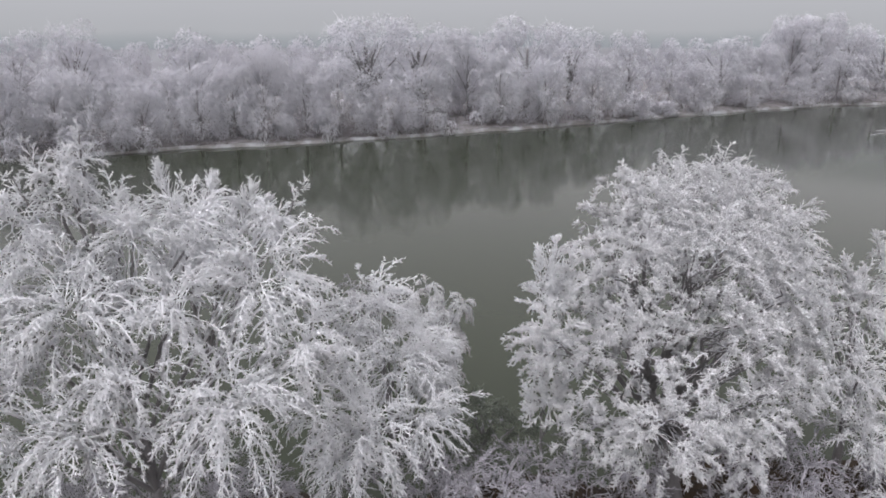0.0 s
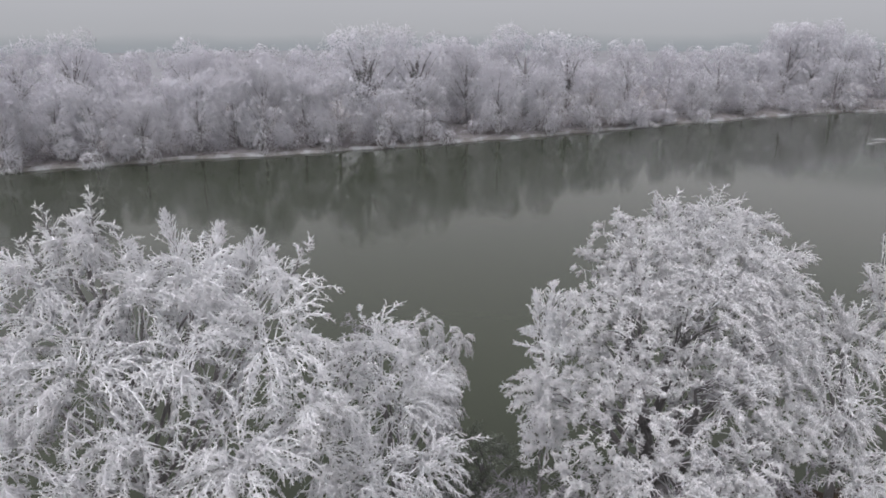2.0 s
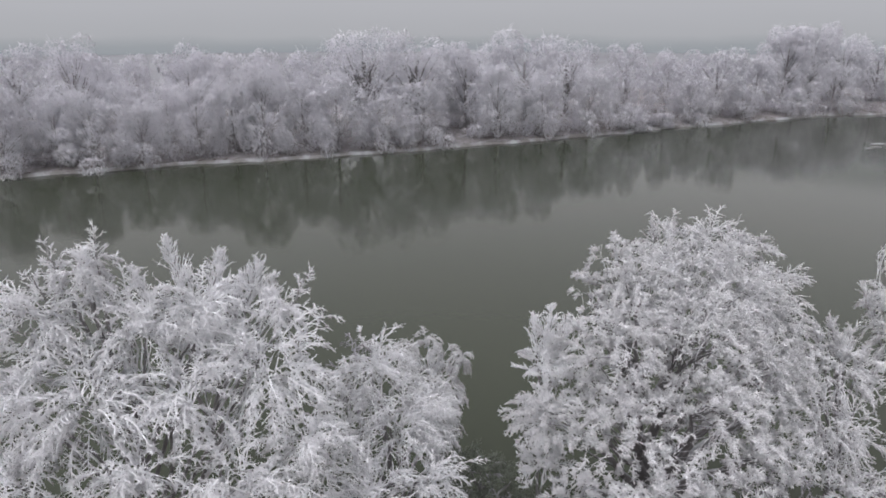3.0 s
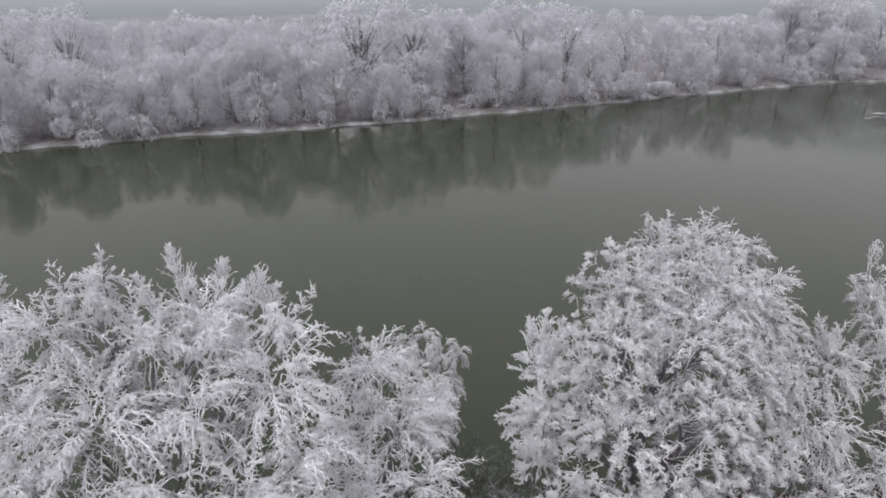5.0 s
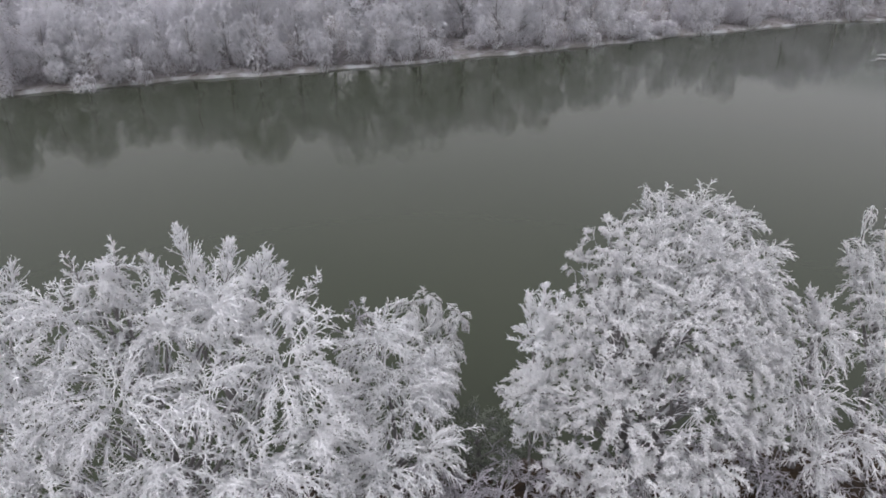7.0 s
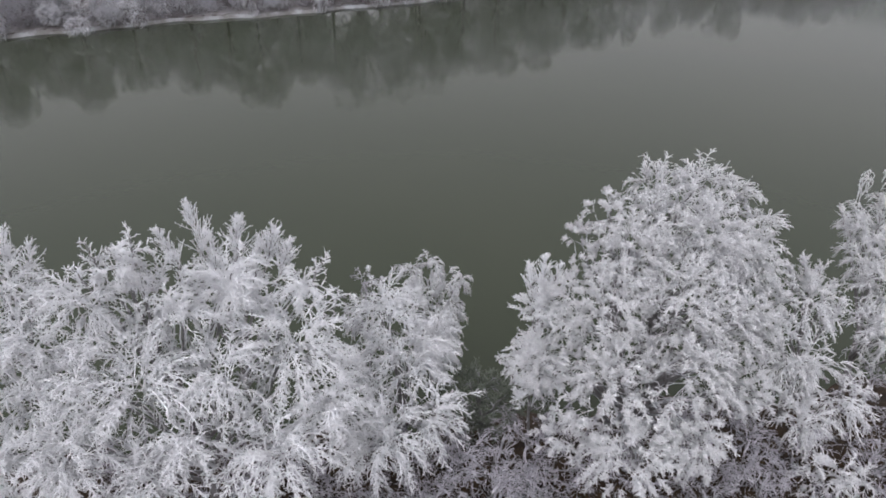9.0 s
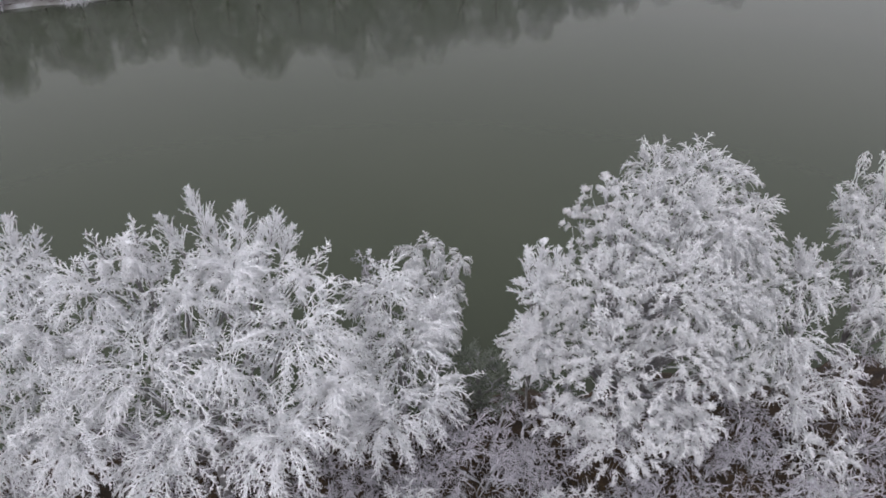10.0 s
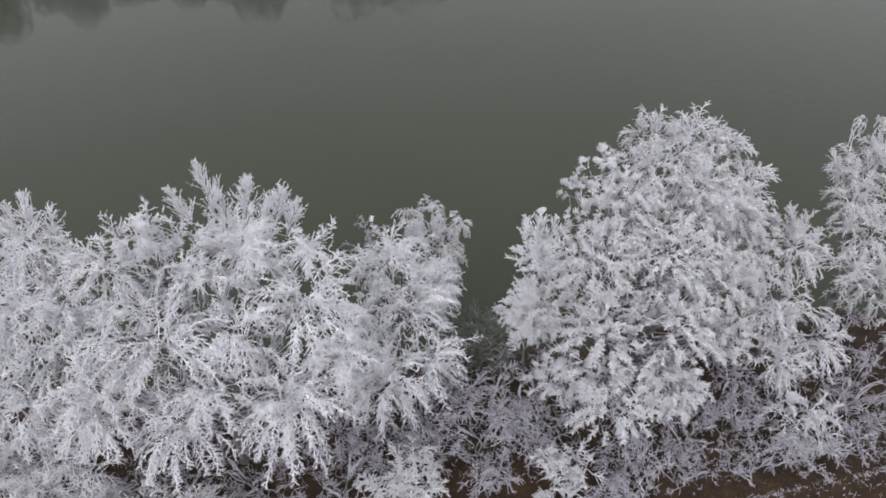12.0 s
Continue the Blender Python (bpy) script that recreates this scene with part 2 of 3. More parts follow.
def shoots(rng, lines, out, each, low, length, manner, ends=0.7):
    """Side shoots along lines, in turn to both sides: where they start, their way, length and outer side.
    manner: how much they follow the line, part to the sides, rise outwards and stray."""
    fore, wide, rise, stray = manner
    n, k, _ = lines.shape
    t = low + (0.99 - low) * (np.arange(each)[None] + rng.uniform(0, 1, (n, each))) / each
    at = t * (k - 1)
    i = np.minimum(at.astype(int), k - 2)
    row = np.arange(n)[:, None]
    a, b = lines[row, i], lines[row, i + 1]
    p, d = a + (b - a) * (at - i)[..., None], unit(b - a)
    o = np.broadcast_to(out[:, None], p.shape)
    side = unit(np.cross(d, o)) * np.where(np.arange(each) % 2, 1.0, -1.0)[None, :, None]
    way = d * fore + side * wide + o * rise + rng.normal(0, stray, p.shape)
    size = length * (1.2 - ends * t) * rng.uniform(0.55, 1.3, t.shape)
    return p.reshape(-1, 3), way.reshape(-1, 3), size.ravel(), o.reshape(-1, 3)


# how a crown is clad: boughs per square metre of lobe, sprays per bough, spurs per spray, lengths, radius of the rime, manners and sag
HANGING = dict(density=27, sprays=14, spurs=9, bends=3, spray=0.30, spur=0.072, thick=0.0138, stalk=0.016, bough_droop=0.34, droop=0.22, fan=(0.75, 0.72, 0.15, 0.38), comb=(0.68, 0.78, 0.10, 0.45), wobble=0.15, heart=(0.10, 0.58), reach=(0.58, 1.02))
UPRIGHT = dict(HANGING, density=34, spray=0.24, bough_droop=0.04, droop=0.0, heart=(0.10, 0.50), reach=(0.50, 0.90))
DRAPED = dict(HANGING, density=42, sprays=12, spurs=8, spray=0.22, spur=0.05, bough_droop=0.52, droop=0.40, heart=(0.15, 0.60), reach=(0.55, 1.0))
FLEECE = dict(density=38, sprays=18, spurs=6, bends=3, spray=0.180, spur=0.056, thick=0.0134, stalk=0.009, bough_droop=0.32, droop=0.18, fan=(0.30, 0.65, 0.55, 0.50), comb=(0.55, 0.75, 0.15, 0.50), wobble=0.16, heart=(0.36, 0.78), reach=(0.20, 0.42))
CORDS = dict(density=24, sprays=13, spurs=7, bends=3, spray=0.36, spur=0.064, thick=0.0150, stalk=0.015, bough_droop=0.30, droop=0.26, fan=(0.80, 0.65, 0.20, 0.40), comb=(0.75, 0.75, 0.10, 0.42), wobble=0.16, heart=(0.10, 0.60), reach=(0.55, 1.0))
BUSHY = dict(density=18, sprays=10, spurs=7, bends=3, spray=0.32, spur=0.074, thick=0.0155, stalk=0.014, bough_droop=0.30, droop=0.22, fan=(0.80, 0.70, 0.20, 0.42), comb=(0.70, 0.75, 0.15, 0.45), wobble=0.2, heart=(0.1, 0.5), reach=(0.7, 1.2))
SPARSE = dict(density=11, sprays=7, spurs=6, bends=3, spray=0.32, spur=0.080, thick=0.0108, stalk=0.009, bough_droop=0.22, droop=0.18, fan=(0.80, 0.75, 0.20, 0.50), comb=(0.70, 0.80, 0.15, 0.55), wobble=0.28, heart=(0.1, 0.5), reach=(0.7, 1.2))
LEAFY = dict(SPARSE, density=26, sprays=10, spurs=8, spray=0.26, bough_droop=0.10, droop=0.05, reach=(0.5, 0.9))


def clad(rng, lobe, c, r, others, reaches, s):
    """The boughs of one lobe, which part from its heart, arch over its edge and hang, and the rimed sprays on them."""
    n = int(s["density"] * (r * r + 0.22))
    way = unit(rng.normal(0, 1, (n, 3)) + np.array([0, 0, 0.35]))
    heart = c + way * (r * rng.uniform(*s["heart"], n))[:, None] + np.array([0, 0, 0.12 * r])
    lines = grow(rng, heart, way + np.array([0, 0, 0.45]), r * rng.uniform(*s["reach"], n), 6, s["bough_droop"], 0.10)
    inside = np.linalg.norm(lines[:, 3][:, None] - others[None], axis=2) / reaches[None]
    inside[:, lobe] = 9.0
    lines = lines[inside.min(axis=1) > 0.75]
    if len(lines) == 0:
        return lines, []
    out = unit(unit(lines[:, 3] - c) * np.array([1, 1, 0.7]) + np.array([0, 0, 0.45]))
    th, crown = s["thick"], []
    crown.append(tubes(lines[:, 1:], th * np.array([0.9, 1.0, 1.0, 0.95, 0.5])[None] * rng.uniform(0.9, 1.2, len(lines))[:, None]))
    p, w, size, o = shoots(rng, lines, out, s["sprays"], 0.12, s["spray"], s["fan"], 0.6)
    sprays = grow(rng, p, w, size, s["bends"], s["droop"], s["wobble"])
    crown.append(tubes(sprays, th * np.append(np.linspace(0.85, 1.0, s["bends"] - 1), 0.0)[None] * rng.uniform(0.75, 1.15, len(p))[:, None]))
    p, w, size, _ = shoots(rng, sprays, o, s["spurs"], 0.08, s["spur"], s["comb"], 0.4)
    fine = np.stack([p, p + unit(w) * size[:, None]], axis=1)
    girths = th * rng.uniform(0.75, 1.15, len(p))[:, None]
    cut = np.arange(len(fine)) % 5 == 0
    crown.append(tubes(fine[cut], girths[cut] * np.array([0.85, 0.6]), blunt=True))
    crown.append(tubes(fine[~cut], girths[~cut] * np.array([1.0, 0.0])))
    return lines, crown


def tree(name, seed, foot, lean, lobes, label, category="tree", style=HANGING, girth=0.16, frost=None, bark=None, fork=0.25, group="", plumes=(), feathers=40, splay=0.62, curls=()):
    """A frosted tree: a trunk, a limb for each lobe of the crown with its branches, and a crown of rimed sprays and twigs.
    lobes: x, y, z, radius; plumes: x, y, z of the tip, length, width; all from the foot. lean: where the trunk's top stands, from the foot."""
    rng = np.random.default_rng(seed)
    root = new(name)
    root.empty_display_size = 0.5
    root.location = foot
    tagged(root, label, category, group)
    top = np.array(lean, float)
    t = np.linspace(0, 1, 8)[:, None]
    stem = top * t + np.sin(t * math.pi) * rng.normal(0, 0.12, 3) * np.array([1, 1, 0]) * max(1.0, top[2] * 0.25)
    stem[0] = (0, 0, -0.4)
    piece("trunk", *tubes(stem[None], (girth * (1 - 0.75 * t[:, 0]))[None], 8), bark or BARK, root)
    crown = []

    def fork_for(x, y, z):
        reach = np.hypot(x - top[0] * 0.5, y - top[1] * 0.5)
        f = np.clip((z - 0.9 * reach - fork * top[2]) / max(top[2], 0.1), fork, 0.97)
        at = f * 7
        i = min(int(at), 6)
        return stem[i] + (stem[i + 1] - stem[i]) * (at - i), reach, f

    others, reaches = np.array([l[:3] for l in lobes]), np.array([l[3] for l in lobes])
    for lobe, (x, y, z, r) in enumerate(lobes):
        c = np.array([x, y, z])
        a, reach, f = fork_for(x, y, z)
        limb = arc(a, c + np.array([0, 0, r * 0.35]), 0.10 * reach, 7)
        limb[1:-1] += rng.normal(0, 0.05 + 0.02 * reach, (5, 3))
        shape = [tubes(limb[None], np.linspace(girth * (1 - 0.75 * f) * 0.62, 0.022, 7)[None], 5)]
        boughs, clothing = clad(rng, lobe, c, r, others, reaches, style)
        if len(boughs):
            m = max(4, len(boughs) // 6)
            heads = boughs[rng.permutation(len(boughs))[:m], 0]
            heads = heads + (c - heads) * 0.25
            k = rng.uniform(1.5, 5.9, len(heads))
            forks = np.stack([arc(limb[int(j)] + (limb[int(j) + 1] - limb[int(j)]) * (j % 1), h, 0.1 * r, 5) for j, h in zip(k, heads)])
            forks[:, 1:4] += rng.normal(0, 0.04 * r, forks[:, 1:4].shape)
            (shape if style is FLEECE else crown).append(tubes(forks, np.linspace(0.030, 0.012, 5)[None].repeat(len(forks), 0), 4))
            near = np.argmin(np.linalg.norm(boughs[:, :1] - heads[None], axis=2), axis=1)
            rows = np.stack([arc(heads[j], line[1], 0.06 * r, 4) for j, line in zip(near, boughs)])
            rows[:, 1:3] += rng.normal(0, 0.04 * r, rows[:, 1:3].shape)
            crown.append(tubes(rows, style["stalk"] * np.array([1.1, 1.0, 1.0, 0.9])[None].repeat(len(rows), 0), 3))
        crown += clothing
        piece("limb", *joined(shape), bark or BARK, root)
    for x, y, z, length, wide in plumes:
        tip = np.array([x, y, z])
        a, _, f = fork_for(x, y, z - length)
        low = tip + (a - tip) * min(1.0, length / np.linalg.norm(a - tip))
        low[2] = tip[2] - length * 0.93
        shape = [tubes(arc(a, low, 0.1, 6)[None], np.linspace(0.06, 0.035, 6)[None], 5)]
        feather(rng, tip, low, wide, int(feathers * length / 1.5), style["thick"], crown, shape, splay)
        piece("limb", *joined(shape), bark or BARK, root)
    for x, y, z, length in curls:
        tip = np.array([x, y, z])
        curl(rng, tip - np.array([rng.normal(0, 0.2), rng.normal(0, 0.2), length]), tip, crown, style["thick"])
    piece("crown", *joined(crown), frost or FROST, root, "white rime on fine twigs")
    return root


# ---- far trees: crowns of drooping puffs ----
def far_tree(name, seed, lean, lobes, label, category, strands, sag, thick, girth, bough, frost, bark, group):
    """A tree seen across the river: a trunk, a branch for each puff of the crown, and puffs of rimed strands that arch outwards and hang."""
    rng = np.random.default_rng(seed)
    root = new(name)
    tagged(root, label, category, group)
    top = np.array(lean, float)
    t = np.linspace(0, 1, 8)[:, None]
    stem = top * t + np.sin(t * math.pi) * rng.normal(0, 0.12, 3) * np.array([1, 1, 0]) * 2.0
    stem[0] = (0, 0, -0.4)
    piece("trunk", *tubes(stem[None], (girth * (1 - 0.75 * t[:, 0]))[None], 8), bark, root)
    crown, boughs = [], []
    for x, y, z, r in lobes:
        c = np.array([x, y, z])
        reach = np.hypot(x, y)
        f = np.clip((z - 0.9 * reach - 0.25 * top[2]) / top[2], 0.25, 0.97)
        i = min(int(f * 7), 6)
        line = arc(stem[i] + (stem[i + 1] - stem[i]) * (f * 7 - i), c, 0.12 * reach, 5)
        line[1:-1] += rng.normal(0, 0.06, (3, 3))
        boughs.append(tubes(line[None], np.linspace(girth * (1 - 0.75 * f) * bough, 0.018, 5)[None], 3))
        n = int(strands * r * r)
        way = unit(rng.normal(0, 1, (n, 3)) + np.array([0, 0, 0.3]))
        p = c + way * (r * rng.uniform(0.55, 1.0, n) ** 0.45)[:, None] * np.where(way[:, 2:] < 0, np.array([0.9, 0.9, 1.0 + 0.6 * sag]), np.array([1.0, 1.0, 0.85]))
        down = unit(np.array([0, 0, -1.0]) + way * way[:, 2:])
        d = 0.42 * way + 1.6 * sag * down + rng.normal(0, 0.30, (n, 3))
        tips = p + unit(d) * (0.42 * rng.uniform(0.5, 1.5, n))[:, None]
        crown.append(tubes(np.stack([p, tips], axis=1), thick * rng.uniform(0.5, 1.2, n)[:, None] * np.array([1.0, 0.0])))
        n //= 14
        way = rng.normal(0, 1, (n, 3)) + np.array([0, 0, 0.3])
        hang = grow(rng, c + 0.2 * r * way, way, r * rng.uniform(0.7, 1.15, n), 3, 0.5 * sag, 0.15)
        crown.append(tubes(hang, 0.6 * thick * np.array([1.0, 0.8, 0.0])[None] * rng.uniform(0.6, 1.2, n)[:, None]))
    tagged(piece("branchwork", *joined(boughs), bark, root), kind="stuff")
    piece("crown", *joined(crown), frost, root, "white rime on fine twigs")
    return root


def from_foot(foot, lobes):
    return [(x - foot[0], y - foot[1], z - foot[2], r) for x, y, z, r in lobes]


# ---- the land ----
FAR_X = np.array([-400.0, -59, -40, -18, 2, 25, 44, 84, 99, 400])
FAR_Y = np.array([-60.0, 93.8, 102.7, 109.4, 118.2, 129, 139.6, 158.4, 161.4, 235])


def far_shore(x):
    return np.interp(x, FAR_X, FAR_Y) + 0.4 * np.sin(x * 0.31) + 0.3 * np.sin(x * 0.83 + 1)


def near_shore(x):
    return np.minimum(24.5 + 0.12 * x + 0.5 * np.sin(x * 0.7) + 0.3 * np.sin(x * 1.9), far_shore(x) - 40)


def bank_height(x, y):
    """Height of the near bank."""
    inland = near_shore(x) - y
    z = np.interp(inland, [0, 0.6, 2.0, 4.5, 7.0, 9.5, 14, 30, 300], [-0.05, 0.4, 1.6, 3.3, 4.2, 4.5, 4.5, 4.5, 4.5])
    return z


def land():
    xs = np.concatenate([[-3000, -1200, -500, -250], np.arange(-120, -20, 1.6), np.arange(-20, 26, 0.5), np.arange(26, 180, 1.6), [250, 500, 1200, 3000]])
    rng = np.random.default_rng(3)
    rows = []
    for s in [3000, 1000, 300, 100, 50, 30] + list(np.arange(24, 0, -0.5)) + [0.25, 0]:
        y = near_shore(xs) - s
        z = np.interp(s, [0, 0.6, 2.0, 4.5, 7.0, 9.5, 14, 3000], [-0.05, 0.4, 1.6, 3.3, 4.2, 4.5, 4.5, 4.5])
        z = z + (rng.normal(0, 0.05, len(xs)) if s < 30 else 0) - 0.10 * np.exp(-((s - 11.1) / 0.35) ** 2) - 0.10 * np.exp(-((s - 12.7) / 0.35) ** 2)
        rows.append(np.stack([xs, y, z + 0 * xs], 1))
    rows.append(np.stack([xs, near_shore(xs) + 4, 0 * xs - 2.5], 1))
    rows.append(np.stack([xs, far_shore(xs) - 4, 0 * xs - 2.5], 1))
    for s, z in [(0, -0.05), (0.25, 0.28), (1.2, 0.42), (2.6, 0.55), (4, 0.9), (7, 1.2), (12, 1.4), (25, 1.6), (60, 1.8), (150, 2), (400, 2), (1200, 2), (3500, 2)]:
        rows.append(np.stack([xs, far_shore(xs) + s, z + rng.normal(0, 0.06, len(xs)) * (0 < s < 80)], 1))
    grid = np.array(rows)
    r, c, _ = grid.shape
    i = np.arange(r - 1)[:, None] * c + np.arange(c - 1)[None]
    i = i.ravel()
    tris = np.concatenate([np.stack([i, i + 1, i + c + 1], 1), np.stack([i, i + c + 1, i + c], 1)])
    ob = piece("ground", grid.reshape(-1, 3), tris, SOIL)
    ob.data.materials.append(MEADOW)
    ob.data.materials.append(FIELD)
    far = grid.reshape(-1, 3)[tris].mean(axis=1)
    ob.data.polygons.foreach_set("material_index", ((far[:, 1] > far_shore(far[:, 0]) + 0.7) * 1 + (far[:, 1] > far_shore(far[:, 0]) + 70) * 1).astype(np.int32))
    tagged(ob, "brown earth bank with dead grass and frost tufts", "ground", kind="structure")


def river():
    xs = np.array([-3000, -300, -60, 0, 60, 160, 300, 3000.0])
    verts = np.concatenate([np.stack([xs, 0 * xs - 3000, 0 * xs], 1), np.stack([xs, 0 * xs + 3000, 0 * xs], 1)])
    n = len(xs)
    i = np.arange(n - 1)
    tris = np.concatenate([np.stack([i, i + 1, i + n + 1], 1), np.stack([i, i + n + 1, i + n], 1)])
    ob = piece("water", verts, tris, WATER)
    tagged(ob, "calm grey-green river water mirroring the far trees", "water", kind="structure")


def shore_ice():
    """A thin white ledge of ice and snow along the far waterline."""
    xs = np.arange(-110, 190, 0.8)
    rng = np.random.default_rng(8)
    w = 1.0 + 0.5 * np.sin(xs * 0.23) + 0.3 * np.sin(xs * 0.9 + 2) + rng.normal(0, 0.18, len(xs))
    w = np.clip(w * 0.32, 0.04, 0.6)
    y = far_shore(xs)
    rows = [np.stack([xs, y - 0.35 * w - 0.1, 0 * xs - 0.05], 1), np.stack([xs, y - 0.35 * w, 0 * xs + 0.10], 1),
            np.stack([xs, y + 0.5 * w, 0 * xs + 0.32], 1), np.stack([xs, y + 1.1 * w, 0 * xs + 0.50 + rng.normal(0, 0.06, len(xs))], 1),
            np.stack([xs, y + 1.4 * w, 0 * xs + 0.2], 1)]
    grid = np.array(rows)
    c = len(xs)
    i = (np.arange(4)[:, None] * c + np.arange(c - 1)[None]).ravel()
    tris = np.concatenate([np.stack([i, i + 1, i + c + 1], 1), np.stack([i, i + c + 1, i + c], 1)])
    ob = piece("shore_ice", grid.reshape(-1, 3), tris, SNOW)
    tagged(ob, "white ledge of ice and snow along the river bank", "ice", kind="structure")


def painted_fog_wall():
    # curved wall behind everything, glowing with the painted haze
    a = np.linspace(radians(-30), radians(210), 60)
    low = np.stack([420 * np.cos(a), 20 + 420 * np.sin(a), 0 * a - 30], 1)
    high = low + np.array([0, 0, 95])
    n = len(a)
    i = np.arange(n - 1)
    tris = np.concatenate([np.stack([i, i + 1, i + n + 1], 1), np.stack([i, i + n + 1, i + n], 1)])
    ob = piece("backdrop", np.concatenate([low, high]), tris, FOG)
    tagged(ob, "glowing backdrop painted with grey fog over a distant plain and woods", "fog", kind="structure")


land()
river()
shore_ice()
painted_fog_wall()

# ---- trees on the near bank ----
BIRCH = "tall birch with drooping twigs thickly coated in white hoar frost"


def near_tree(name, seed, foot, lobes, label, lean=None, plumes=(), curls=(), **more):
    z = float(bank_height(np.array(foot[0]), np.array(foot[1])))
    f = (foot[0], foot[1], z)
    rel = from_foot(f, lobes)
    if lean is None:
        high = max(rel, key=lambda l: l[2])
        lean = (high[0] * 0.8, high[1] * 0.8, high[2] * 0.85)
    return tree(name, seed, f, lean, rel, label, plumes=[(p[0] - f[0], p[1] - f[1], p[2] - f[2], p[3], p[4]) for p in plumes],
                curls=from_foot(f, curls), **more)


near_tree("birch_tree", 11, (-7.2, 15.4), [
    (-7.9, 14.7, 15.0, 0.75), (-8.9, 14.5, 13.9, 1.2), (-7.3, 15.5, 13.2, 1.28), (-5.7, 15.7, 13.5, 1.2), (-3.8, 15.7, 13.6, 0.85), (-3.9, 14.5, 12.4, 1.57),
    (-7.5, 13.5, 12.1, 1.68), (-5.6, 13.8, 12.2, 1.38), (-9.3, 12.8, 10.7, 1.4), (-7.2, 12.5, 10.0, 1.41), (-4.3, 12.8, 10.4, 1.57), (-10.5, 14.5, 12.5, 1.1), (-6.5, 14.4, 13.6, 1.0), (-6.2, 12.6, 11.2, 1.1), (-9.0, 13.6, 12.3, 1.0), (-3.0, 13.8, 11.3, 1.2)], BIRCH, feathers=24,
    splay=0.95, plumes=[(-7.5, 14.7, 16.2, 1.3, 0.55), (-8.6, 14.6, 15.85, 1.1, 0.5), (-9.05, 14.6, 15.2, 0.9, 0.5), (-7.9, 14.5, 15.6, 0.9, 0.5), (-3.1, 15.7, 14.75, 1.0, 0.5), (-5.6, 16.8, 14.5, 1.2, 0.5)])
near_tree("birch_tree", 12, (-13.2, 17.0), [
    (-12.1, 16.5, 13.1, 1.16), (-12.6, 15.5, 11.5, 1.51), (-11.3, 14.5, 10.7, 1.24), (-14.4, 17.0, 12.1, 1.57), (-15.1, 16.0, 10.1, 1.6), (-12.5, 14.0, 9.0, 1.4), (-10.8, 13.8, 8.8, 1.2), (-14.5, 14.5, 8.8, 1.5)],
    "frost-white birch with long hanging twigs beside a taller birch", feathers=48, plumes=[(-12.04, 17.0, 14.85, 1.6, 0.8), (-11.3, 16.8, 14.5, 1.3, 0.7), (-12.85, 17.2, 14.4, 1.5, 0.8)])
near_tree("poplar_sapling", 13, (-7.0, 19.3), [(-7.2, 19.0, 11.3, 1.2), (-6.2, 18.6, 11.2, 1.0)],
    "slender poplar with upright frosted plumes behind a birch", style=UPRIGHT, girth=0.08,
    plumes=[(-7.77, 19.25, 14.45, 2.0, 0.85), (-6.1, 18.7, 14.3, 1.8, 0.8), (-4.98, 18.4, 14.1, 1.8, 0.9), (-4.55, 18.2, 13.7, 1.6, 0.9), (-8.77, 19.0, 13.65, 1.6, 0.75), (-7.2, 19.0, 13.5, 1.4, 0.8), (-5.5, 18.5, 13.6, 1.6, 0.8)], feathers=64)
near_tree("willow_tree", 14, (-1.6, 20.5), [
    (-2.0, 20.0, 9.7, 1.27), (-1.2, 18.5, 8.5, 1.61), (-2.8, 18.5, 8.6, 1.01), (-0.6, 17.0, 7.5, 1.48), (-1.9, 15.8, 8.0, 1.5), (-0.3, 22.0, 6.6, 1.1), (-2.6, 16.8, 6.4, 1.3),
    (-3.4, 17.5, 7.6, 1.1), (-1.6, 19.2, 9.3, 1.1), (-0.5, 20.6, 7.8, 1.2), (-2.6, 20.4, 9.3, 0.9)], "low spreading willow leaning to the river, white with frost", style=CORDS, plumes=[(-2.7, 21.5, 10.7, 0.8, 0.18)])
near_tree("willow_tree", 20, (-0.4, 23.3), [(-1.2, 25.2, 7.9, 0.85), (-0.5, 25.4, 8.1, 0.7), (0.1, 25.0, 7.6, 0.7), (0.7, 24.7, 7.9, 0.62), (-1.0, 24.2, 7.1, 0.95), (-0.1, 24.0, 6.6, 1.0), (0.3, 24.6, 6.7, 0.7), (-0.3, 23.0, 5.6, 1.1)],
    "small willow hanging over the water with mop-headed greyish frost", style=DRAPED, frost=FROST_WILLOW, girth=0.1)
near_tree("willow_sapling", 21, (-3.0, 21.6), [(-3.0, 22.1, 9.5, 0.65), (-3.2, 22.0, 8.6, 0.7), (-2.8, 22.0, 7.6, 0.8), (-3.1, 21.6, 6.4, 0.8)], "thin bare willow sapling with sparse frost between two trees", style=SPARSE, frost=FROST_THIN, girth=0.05)
